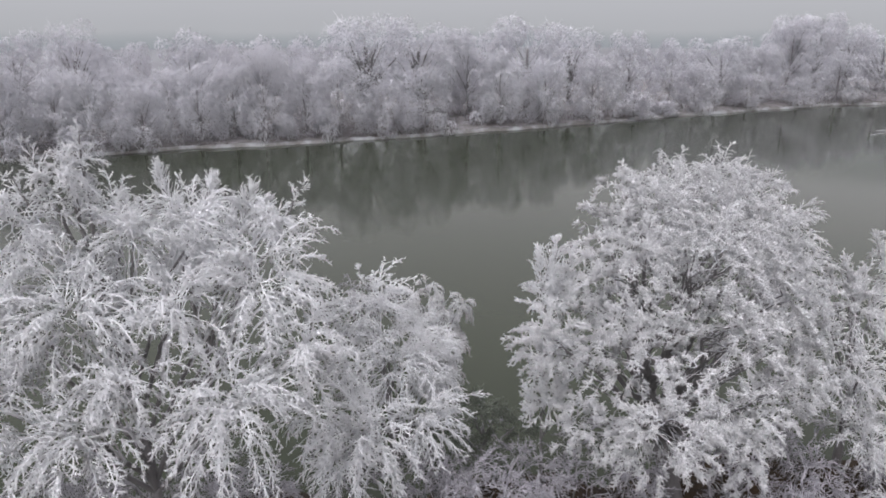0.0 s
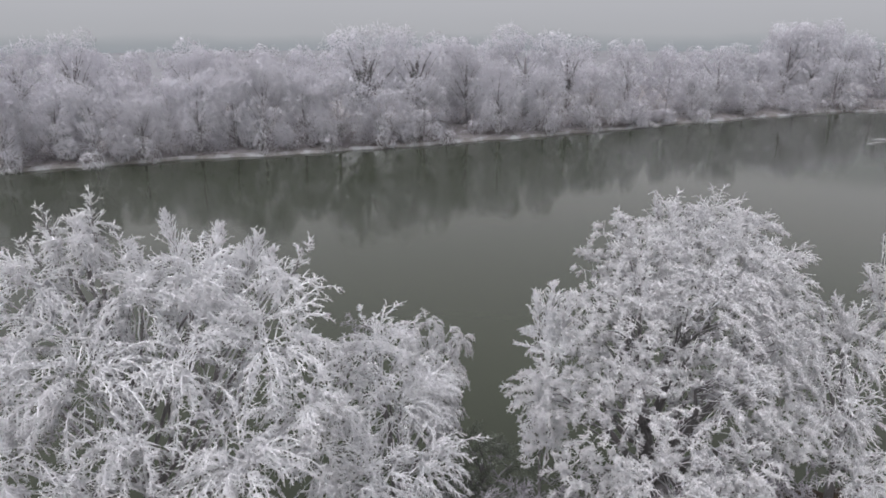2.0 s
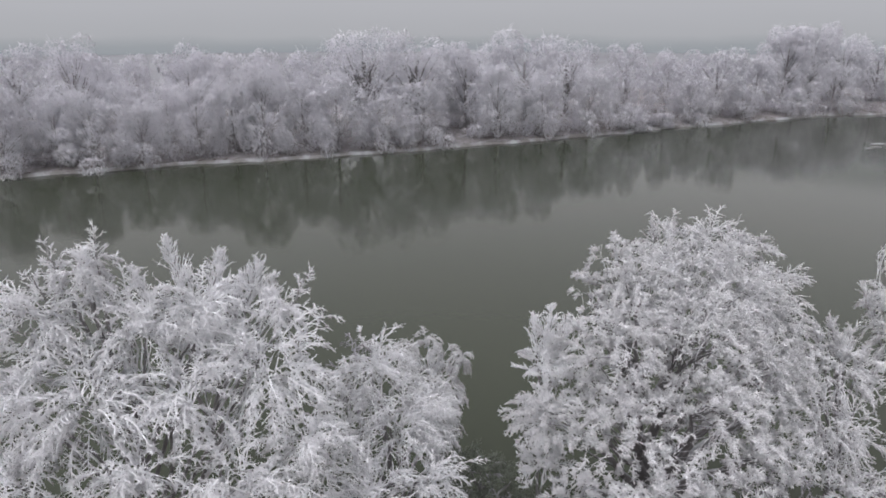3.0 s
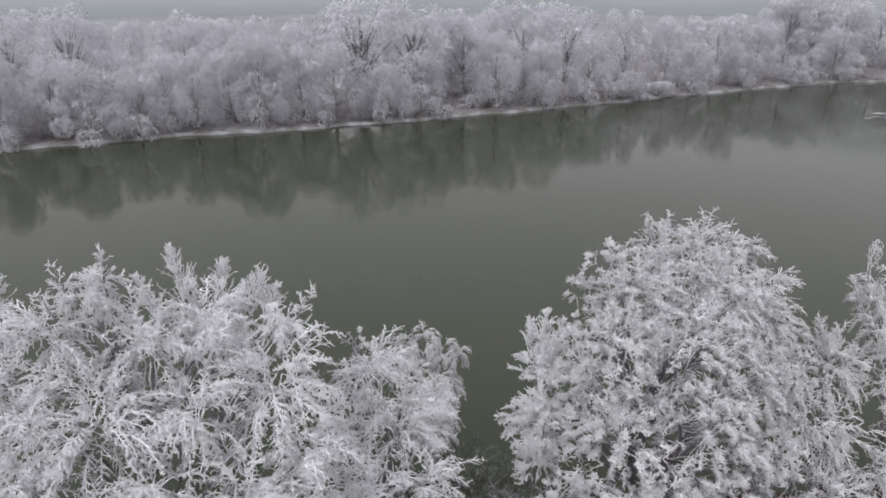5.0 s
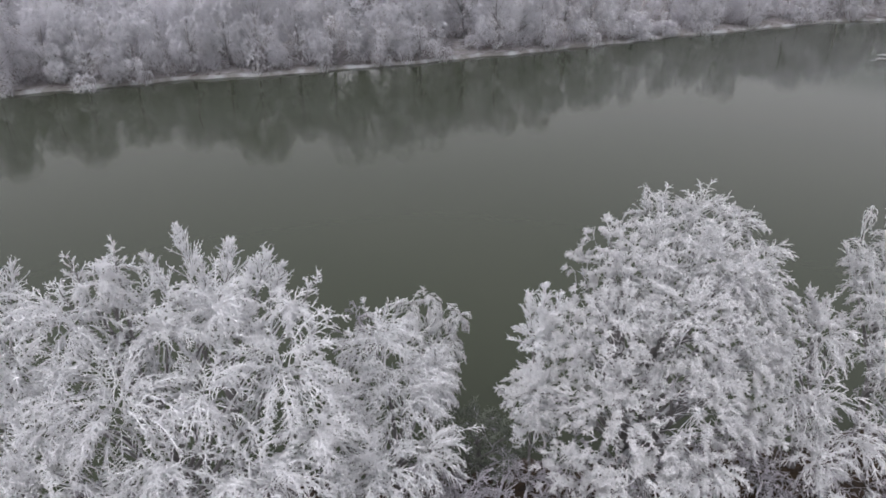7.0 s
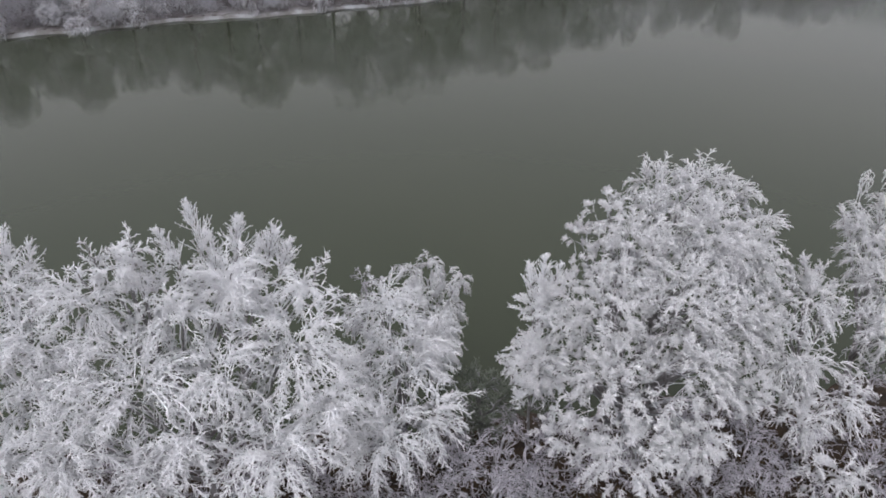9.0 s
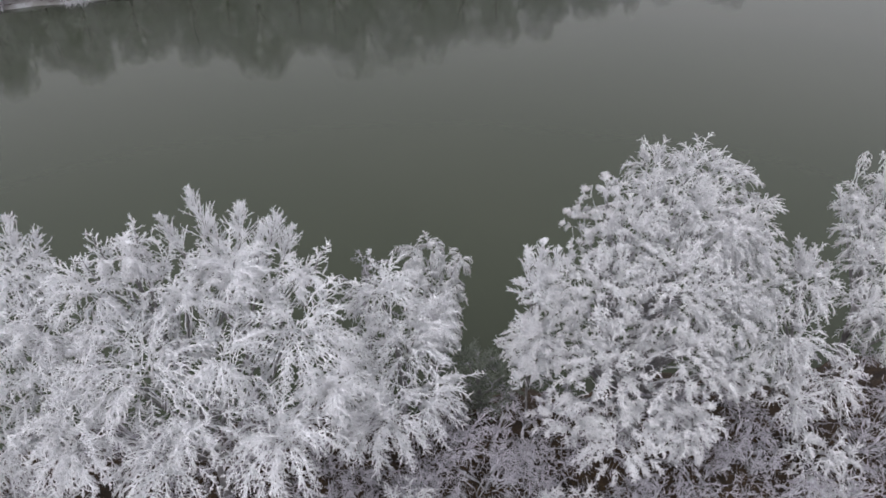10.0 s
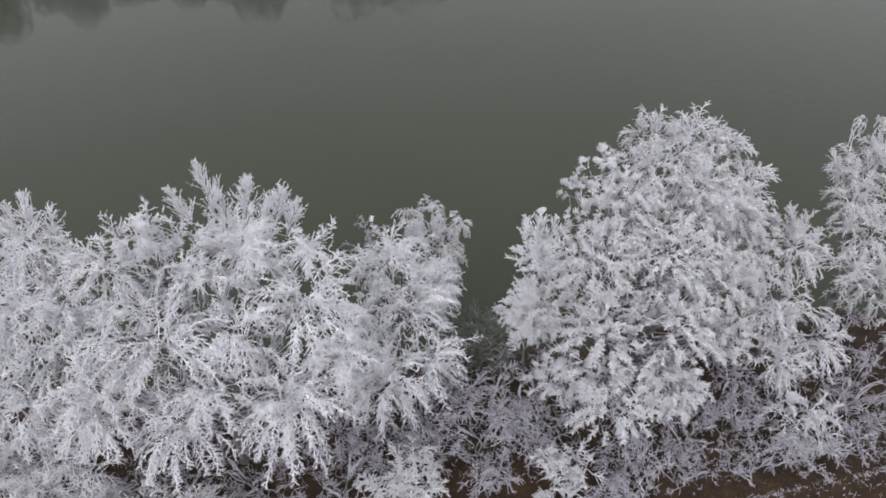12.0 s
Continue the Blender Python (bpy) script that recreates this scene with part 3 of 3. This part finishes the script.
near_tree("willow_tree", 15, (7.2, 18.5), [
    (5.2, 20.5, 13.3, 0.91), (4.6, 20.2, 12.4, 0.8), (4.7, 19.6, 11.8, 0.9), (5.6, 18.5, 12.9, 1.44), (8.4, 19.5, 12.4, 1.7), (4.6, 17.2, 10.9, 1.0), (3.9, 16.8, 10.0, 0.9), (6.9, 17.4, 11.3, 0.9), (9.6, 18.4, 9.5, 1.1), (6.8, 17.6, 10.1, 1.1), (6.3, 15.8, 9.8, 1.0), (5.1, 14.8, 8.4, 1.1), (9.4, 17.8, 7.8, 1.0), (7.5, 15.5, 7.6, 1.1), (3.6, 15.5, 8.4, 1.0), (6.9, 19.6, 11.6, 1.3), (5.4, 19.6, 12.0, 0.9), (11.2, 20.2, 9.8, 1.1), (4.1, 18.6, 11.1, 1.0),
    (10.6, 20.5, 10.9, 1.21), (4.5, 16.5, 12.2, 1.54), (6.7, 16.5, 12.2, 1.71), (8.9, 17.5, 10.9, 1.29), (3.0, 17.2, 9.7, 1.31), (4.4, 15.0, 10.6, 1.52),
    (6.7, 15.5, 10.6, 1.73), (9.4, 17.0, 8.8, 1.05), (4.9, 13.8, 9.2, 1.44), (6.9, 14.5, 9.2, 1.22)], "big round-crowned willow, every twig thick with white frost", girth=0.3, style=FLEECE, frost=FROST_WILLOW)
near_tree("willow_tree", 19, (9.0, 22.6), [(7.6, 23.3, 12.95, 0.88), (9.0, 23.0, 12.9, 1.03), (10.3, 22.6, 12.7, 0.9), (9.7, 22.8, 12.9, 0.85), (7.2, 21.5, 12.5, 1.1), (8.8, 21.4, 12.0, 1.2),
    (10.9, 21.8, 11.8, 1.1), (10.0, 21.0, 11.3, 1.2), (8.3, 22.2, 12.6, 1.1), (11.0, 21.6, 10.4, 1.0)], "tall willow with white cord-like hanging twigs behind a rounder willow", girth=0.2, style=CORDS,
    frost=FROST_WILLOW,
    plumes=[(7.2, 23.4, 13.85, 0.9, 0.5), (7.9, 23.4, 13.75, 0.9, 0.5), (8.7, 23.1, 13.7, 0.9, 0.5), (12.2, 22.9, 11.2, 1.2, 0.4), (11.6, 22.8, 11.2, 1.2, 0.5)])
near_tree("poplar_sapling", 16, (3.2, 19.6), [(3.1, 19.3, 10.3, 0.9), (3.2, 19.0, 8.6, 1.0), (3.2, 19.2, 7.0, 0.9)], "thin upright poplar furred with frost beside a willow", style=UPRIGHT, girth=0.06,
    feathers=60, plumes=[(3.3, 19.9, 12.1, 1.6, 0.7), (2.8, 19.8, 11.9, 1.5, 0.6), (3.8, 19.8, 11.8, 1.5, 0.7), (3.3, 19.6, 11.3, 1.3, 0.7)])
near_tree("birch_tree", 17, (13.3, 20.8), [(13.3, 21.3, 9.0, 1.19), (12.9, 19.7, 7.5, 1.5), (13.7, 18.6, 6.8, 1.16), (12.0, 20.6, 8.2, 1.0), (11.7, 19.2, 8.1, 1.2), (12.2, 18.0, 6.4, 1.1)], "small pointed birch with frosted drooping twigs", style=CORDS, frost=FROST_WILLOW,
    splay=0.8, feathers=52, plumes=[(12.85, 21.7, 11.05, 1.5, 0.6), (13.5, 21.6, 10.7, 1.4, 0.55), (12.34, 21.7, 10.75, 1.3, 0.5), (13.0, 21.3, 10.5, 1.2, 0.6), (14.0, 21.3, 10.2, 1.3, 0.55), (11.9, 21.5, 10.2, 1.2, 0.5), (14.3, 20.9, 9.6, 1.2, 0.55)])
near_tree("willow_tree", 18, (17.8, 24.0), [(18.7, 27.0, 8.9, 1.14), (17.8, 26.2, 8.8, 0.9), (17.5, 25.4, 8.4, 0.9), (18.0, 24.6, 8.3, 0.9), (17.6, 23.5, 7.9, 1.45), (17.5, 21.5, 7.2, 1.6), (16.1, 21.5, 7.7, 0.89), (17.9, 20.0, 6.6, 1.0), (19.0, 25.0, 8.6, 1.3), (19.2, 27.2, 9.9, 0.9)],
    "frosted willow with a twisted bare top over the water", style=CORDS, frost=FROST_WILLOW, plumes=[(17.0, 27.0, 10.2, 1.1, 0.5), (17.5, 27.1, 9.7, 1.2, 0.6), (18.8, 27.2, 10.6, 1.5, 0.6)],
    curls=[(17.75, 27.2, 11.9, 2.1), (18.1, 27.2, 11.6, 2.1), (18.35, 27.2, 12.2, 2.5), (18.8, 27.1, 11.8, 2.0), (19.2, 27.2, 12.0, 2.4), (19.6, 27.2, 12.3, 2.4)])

# ---- bushes on the near bank ----
near_tree("bush", 31, (1.5, 20.6), [(1.6, 20.6, 5.1, 1.0), (0.9, 21.0, 5.5, 0.9), (2.4, 20.8, 5.0, 1.0), (0.3, 20.6, 4.9, 1.0), (1.6, 20.0, 4.2, 1.1), (1.3, 21.3, 5.6, 0.7)], "dark green bush barely touched by frost", category="bush", style=LEAFY, frost=FROST_GREEN)
BUSHES = [(-0.6, 15.2, 6.2, 1.0), (1.5, 16.0, 6.0, 1.1), (0.9, 14.0, 6.0, 1.0), (3.1, 16.0, 6.0, 1.0), (3.8, 14.0, 6.6, 0.8), (6.0, 14.0, 6.2, 1.2), (8.6, 15.6, 6.2, 1.1),
          (10.6, 16.4, 6.0, 1.1), (12.8, 15.9, 6.5, 1.05), (15.2, 17.6, 6.4, 1.4), (-1.6, 12.8, 7.4, 1.4), (-7.8, 11.9, 8.2, 1.1), (-11.5, 12.3, 8.8, 1.4),
          (-9.6, 11.6, 8.4, 0.9), (-3.3, 13.7, 6.8, 1.0), (6.2, 13.0, 6.0, 0.8), (-5.6, 12.2, 7.2, 1.0),
          (-13.0, 13.2, 7.5, 1.2), (-14.8, 13.8, 7.4, 1.2)]
BRIGHT = {(3.8, 14.0), (12.8, 15.9), (-1.6, 12.8), (-7.8, 11.9), (-11.5, 12.3), (-9.6, 11.6), (-13.0, 13.2), (-14.8, 13.8)}
scatter = np.random.default_rng(77)


def thicket(x, y, base, top, r, count):
    """Uneven lobes of a bush between two heights."""
    out = []
    for k in range(count):
        a, q = scatter.uniform(0, 6.28), r * math.sqrt(scatter.uniform(0.02, 1.0))
        h = scatter.uniform(0.25, 1.0)
        out.append((x + q * math.cos(a), y + 0.8 * q * math.sin(a), base + (top - base) * h * (1 - 0.35 * (q / r) ** 2), r * scatter.uniform(0.32, 0.6)))
    return out


for n, (x, y, z, r) in enumerate(BUSHES):
    white = (x, y) in BRIGHT
    base = float(bank_height(np.array(x), np.array(y)))
    near_tree("bush", 40 + n, (x, y), thicket(x, y, base, z + 0.3, r * 1.1, 11 if white else 7),
              "bush thick with white frost above the track" if white else "bare bush thinly frosted on the brown river bank", category="bush", group="bushes on the bank",
              girth=0.05, fork=0.05, style=BUSHY if white else SPARSE, frost=FROST_WILLOW if white else FROST_THIN,
              lean=(0.1, 0.1, (z - base) * 0.6))
for n in range(54):
    x = -14 + n * 0.6 + scatter.uniform(-0.4, 0.4)
    y = (16.6, 14.9, 18.2, 20.2)[n % 4] + scatter.uniform(-0.8, 0.8) + 0.04 * x
    z = float(bank_height(np.array(x), np.array(y)))
    r = scatter.uniform(0.8, 1.2)
    if math.hypot(x + 11.0, y - 15.8) < 1.6 or math.hypot(x + 4.0, y - 18.4) < 1.5 or math.hypot(x - 15.2, y - 20.3) < 1.6:
        continue  # bare earth
    near_tree("undergrowth_bush", 100 + n, (x, y), thicket(x, y, z, z + scatter.uniform(1.3, 2.3), r * 1.25, 6), "low bare bush with thin grey frost under the trees", category="bush",
              group="undergrowth on the bank", girth=0.04, fork=0.05, style=SPARSE, frost=FROST_THIN, lean=(0.1, 0.0, 1.2))

# ---- frosted grass ----
def grass(name, seed, spots, label, blades, height, mat):
    """Tufts of stiff blades at the given spots."""
    rng = np.random.default_rng(seed)
    base = np.repeat(spots, blades, axis=0) + rng.normal(0, 0.05, (len(spots) * blades, 2))
    z = np.array([bank_height(np.array(x), np.array(y)) for x, y in base])
    p = np.column_stack([base, z - 0.05])
    d = rng.normal(0, 0.55, p.shape)
    d[:, 2] = 1.0
    lines = grow(rng, p, d, height * rng.uniform(0.4, 1.3, len(p)), 3, 0.25, 0.12)
    ob = piece(name, *tubes(lines, np.array([0.011, 0.010, 0.0])[None].repeat(len(p), 0)), mat)
    tagged(ob, label, "grass", kind="stuff")


gr = np.random.default_rng(21)
u = gr.uniform(0, 1, 260)
grass("track_grass", 22, np.column_stack([9.6 + 9.0 * u, 13.5 + 1.9 * u + gr.normal(0, 0.06, 260)]), "line of white frosted grass tufts along a dirt track", 3, 0.12, FROST_THIN)
u = gr.uniform(0, 1, 700)
grass("verge_grass", 23, np.column_stack([-14 + 33 * u, 14.2 + 0.08 * (-14 + 33 * u) + gr.uniform(0, 2.6, 700)]), "frosted dead grass on the brown verge under the bushes", 6, 0.34, FROST_THIN)
u = gr.uniform(0, 1, 120)
grass("frosted_weeds", 24, np.column_stack([7.0 + 11.5 * u, 13.6 + 2.2 * u + gr.uniform(0.1, 1.5, 120)]), "white frosted weeds on bare brown earth beside the track", 4, 0.18, FROST_THIN)
u = gr.uniform(0, 1, 50)
grass("frosted_weeds", 25, np.column_stack([9.0 + 9.5 * u, 12.9 + 1.9 * u + gr.normal(0, 0.3, 50)]), "sparse frosted weeds on the dirt track", 4, 0.14, FROST_THIN)

# ---- trees on the far bank ----
FAR_LABEL = "rounded willow white with frost on the far river bank"


def far_kind(name, seed, lobes_n, shape, drop, label, category="tree", stem=7.6, strands=125, low=0.06, frost=None, bark=None, size=(0.95, 1.65), girth=0.2, bough=0.3):
    """A pattern tree ten metres high and eight wide, copied along the far bank."""
    rng = np.random.default_rng(seed)
    lobes = []
    for i in range(lobes_n):
        h = low + (0.95 - low) * ((i + rng.uniform(0, 1)) / lobes_n)
        wide = shape(h)
        a = i * 2.4 + rng.uniform(-0.5, 0.5)
        q = wide * math.sqrt(rng.uniform(0.3, 1.0))
        lobes.append((q * math.cos(a), q * math.sin(a), 9.3 * h, rng.uniform(*size)))
    return far_tree(name, seed, (0.2, 0.1, stem), lobes, label, category, strands, drop, 0.049, girth, bough, frost or FROST_FAR, bark or BARK_FAR, "trees on the far bank")


DOME = [far_kind("far_willow_tree", 70 + i, 27, lambda h: 3.7 * math.sqrt(max(0.03, 1 - h ** 2.6)), 0.55, FAR_LABEL) for i in range(4)]
VASE = [far_kind("far_poplar_tree", 80 + i, 27, lambda h: 1.0 + 2.7 * math.sin(min(1.0, h) * 2.5), 0.45, "tall frosted tree with dark forked limbs across the river", low=0.14, girth=0.26, bough=0.4)
        for i in range(3)]
OPEN = [far_kind("far_oak_tree", 86 + i, 36, lambda h: 0.7 + 3.1 * math.sin(min(1.0, h) * 2.3), 0.3, "tall frosted tree with a dark trunk and forked limbs", low=0.34, bark=BARK, girth=0.42, bough=0.6, strands=64)
        for i in range(2)]
LOW = [far_kind("far_bush", 90 + i, 12, lambda h: 3.2 * math.sqrt(max(0.05, 1 - h ** 2)), 0.35, "low bush with thin grey frost at the water's edge", "bush", 4.0, 64, 0.1, (FROST_THIN, FROST_FAR)[i], None, (1.0, 1.6))
       for i in range(2)]
# along the bank: x, metres behind the waterline, height, half width
FRONT = [(-59, 4, 10.8, 4.2), (-49, 4, 10.1, 4.8), (-43, 3, 8.7, 4.5), (-36, 5, 10.7, 4.0), (-27, 5, 12.6, 5.0), (-16, 4, 11.1, 5.1), (27, 4, 11.6, 5.1), (36, 2, 5.1, 4.1), (43, 1.5, 2.9, 2.9),
         (76, 3, 5.9, 3.7), (87, 4, 10.9, 5.8), (10, 5, 13.0, 4.9), (18, 4, 10.9, 4.5), (-3, 4, 9.8, 4.6), (-9, 4, 8.2, 3.7), (50, 5, 9.6, 4.5), (63, 4, 6.9, 4.1), (-68, 5, 10, 4.5), (-77, 5, 11, 5),
         (-54, 8, 9.6, 4.2), (-31.5, 8, 10.4, 4.2), (-21.5, 9, 10.8, 4.4)]
MIDDLE = [(-65, 14, 12.2, 4.4), (-58, 16, 11.4, 4.6), (-51, 18, 11.3, 4.4), (-43, 12, 11.2, 4.4), (-33, 12, 11.2, 4.5), (-24, 22, 15.2, 4.9), (57, 8, 15.2, 6.4), (69, 8, 12.9, 5.5), (47, 10, 14.6, 4.6),
          (112, 10, 13.5, 6.7), (122, 12, 14, 6), (134, 10, 15, 6), (-74, 15, 13, 5), (-84, 12, 13, 5)]
TALL = [(-13, 12, 19.0, 7.5), (-4, 10, 18.4, 6.2), (1, 16, 16.5, 5.1), (-62, 32, 17.9, 4.5), (-43, 25, 16.3, 5.6), (-34, 35, 15.6, 3.7), (-63, 60, 14.1, 3.5), (-83, 60, 15.8, 6.5), (-46, 60, 14.1, 4.3),
        (5, 12, 17.1, 7.0), (16, 12, 18.4, 7.8), (26, 20, 17.2, 6.2), (38, 15, 16.3, 4.8), (84, 20, 18.5, 6.5), (92, 21, 20.1, 7.0), (88, 26, 19.5, 6.5), (98, 18, 17, 6), (105, 14, 15.4, 6.7)]
rng = np.random.default_rng(5)


def far_copy(pattern, x, off, height, half):
    y = float(far_shore(np.array(x))) + off
    z = float(np.interp(off, [0, 1.2, 4, 12, 60], [0, 0.4, 0.9, 1.4, 1.8]))
    m = Matrix.LocRotScale((x, y, z - 0.1), Euler((0, 0, rng.uniform(0, 6.28))), (half / 4.0, half / 4.0, (height - z) / 10.0))
    return copy_thing(pattern, m)


for n, row in enumerate(FRONT):
    far_copy(DOME[n % 4], row[0], row[1] * 0.5, row[2] * (1.15 if row[0] < 0 else 1.08), row[3])
for n, row in enumerate(MIDDLE):
    far_copy((DOME + VASE)[n % 7], *row)
for n, row in enumerate(TALL):
    far_copy(OPEN[n % 2] if row[0] in (-13, -4, -62, 26, 98) else VASE[n % 3], *row)
def ice_floe(seed, x, y, r):
    """A thin ragged plate of ice lying in the shallows."""
    g = np.random.default_rng(seed)
    a = np.linspace(0, 2 * np.pi, 15)[:-1]
    q = r * g.uniform(0.6, 1.15, 14)
    ring = np.stack([q * np.cos(a), 0.45 * q * np.sin(a)], 1)
    v = np.concatenate([np.column_stack([ring, np.full(14, -0.03)]), np.column_stack([ring * 0.93, g.uniform(0.05, 0.14, 14)]), [[0, 0, 0.12]]])
    i, j = np.arange(14), (np.arange(14) + 1) % 14
    t = np.concatenate([np.stack([i, j, j + 14], 1), np.stack([i, j + 14, i + 14], 1), np.stack([i + 14, j + 14, i * 0 + 28], 1)])
    ob = piece("ice_floe", v, t, SNOW)
    ob.location = (x, y, 0)
    tagged(ob, "small white ice floe caught on a river shoal", "ice floe", "ice floes on the shoal")


for k, (x, y, r) in enumerate([(72.6, 118.4, 1.0), (74.6, 117.6, 1.5), (76.5, 119.5, 1.2), (75.2, 121.6, 1.6), (77.8, 117.2, 1.7), (70.6, 117.0, 0.6), (79.5, 120.5, 1.9)]):
    ice_floe(300 + k, x, y, r)
for n in range(15):
    x = -140 + n * 12 + rng.uniform(-4, 4)
    if not -40 < x < -10:
        tagged(far_copy(DOME[n % 4], x, rng.uniform(55, 110), rng.uniform(9, 13), rng.uniform(5, 7)), "frosted tree standing in the fog behind the river wood")
for n in range(44):
    x = -85 + n * 4.8 + rng.uniform(-1.5, 1.5)
    tagged(far_copy(LOW[n % 2], x, rng.uniform(1.4, 5), rng.uniform(2.4, 4.6), rng.uniform(2.0, 3.4)), group="bushes on the far bank")
for pattern in DOME + VASE + OPEN + LOW:
    for ob in (*pattern.children_recursive, pattern):
        bpy.data.objects.remove(ob)
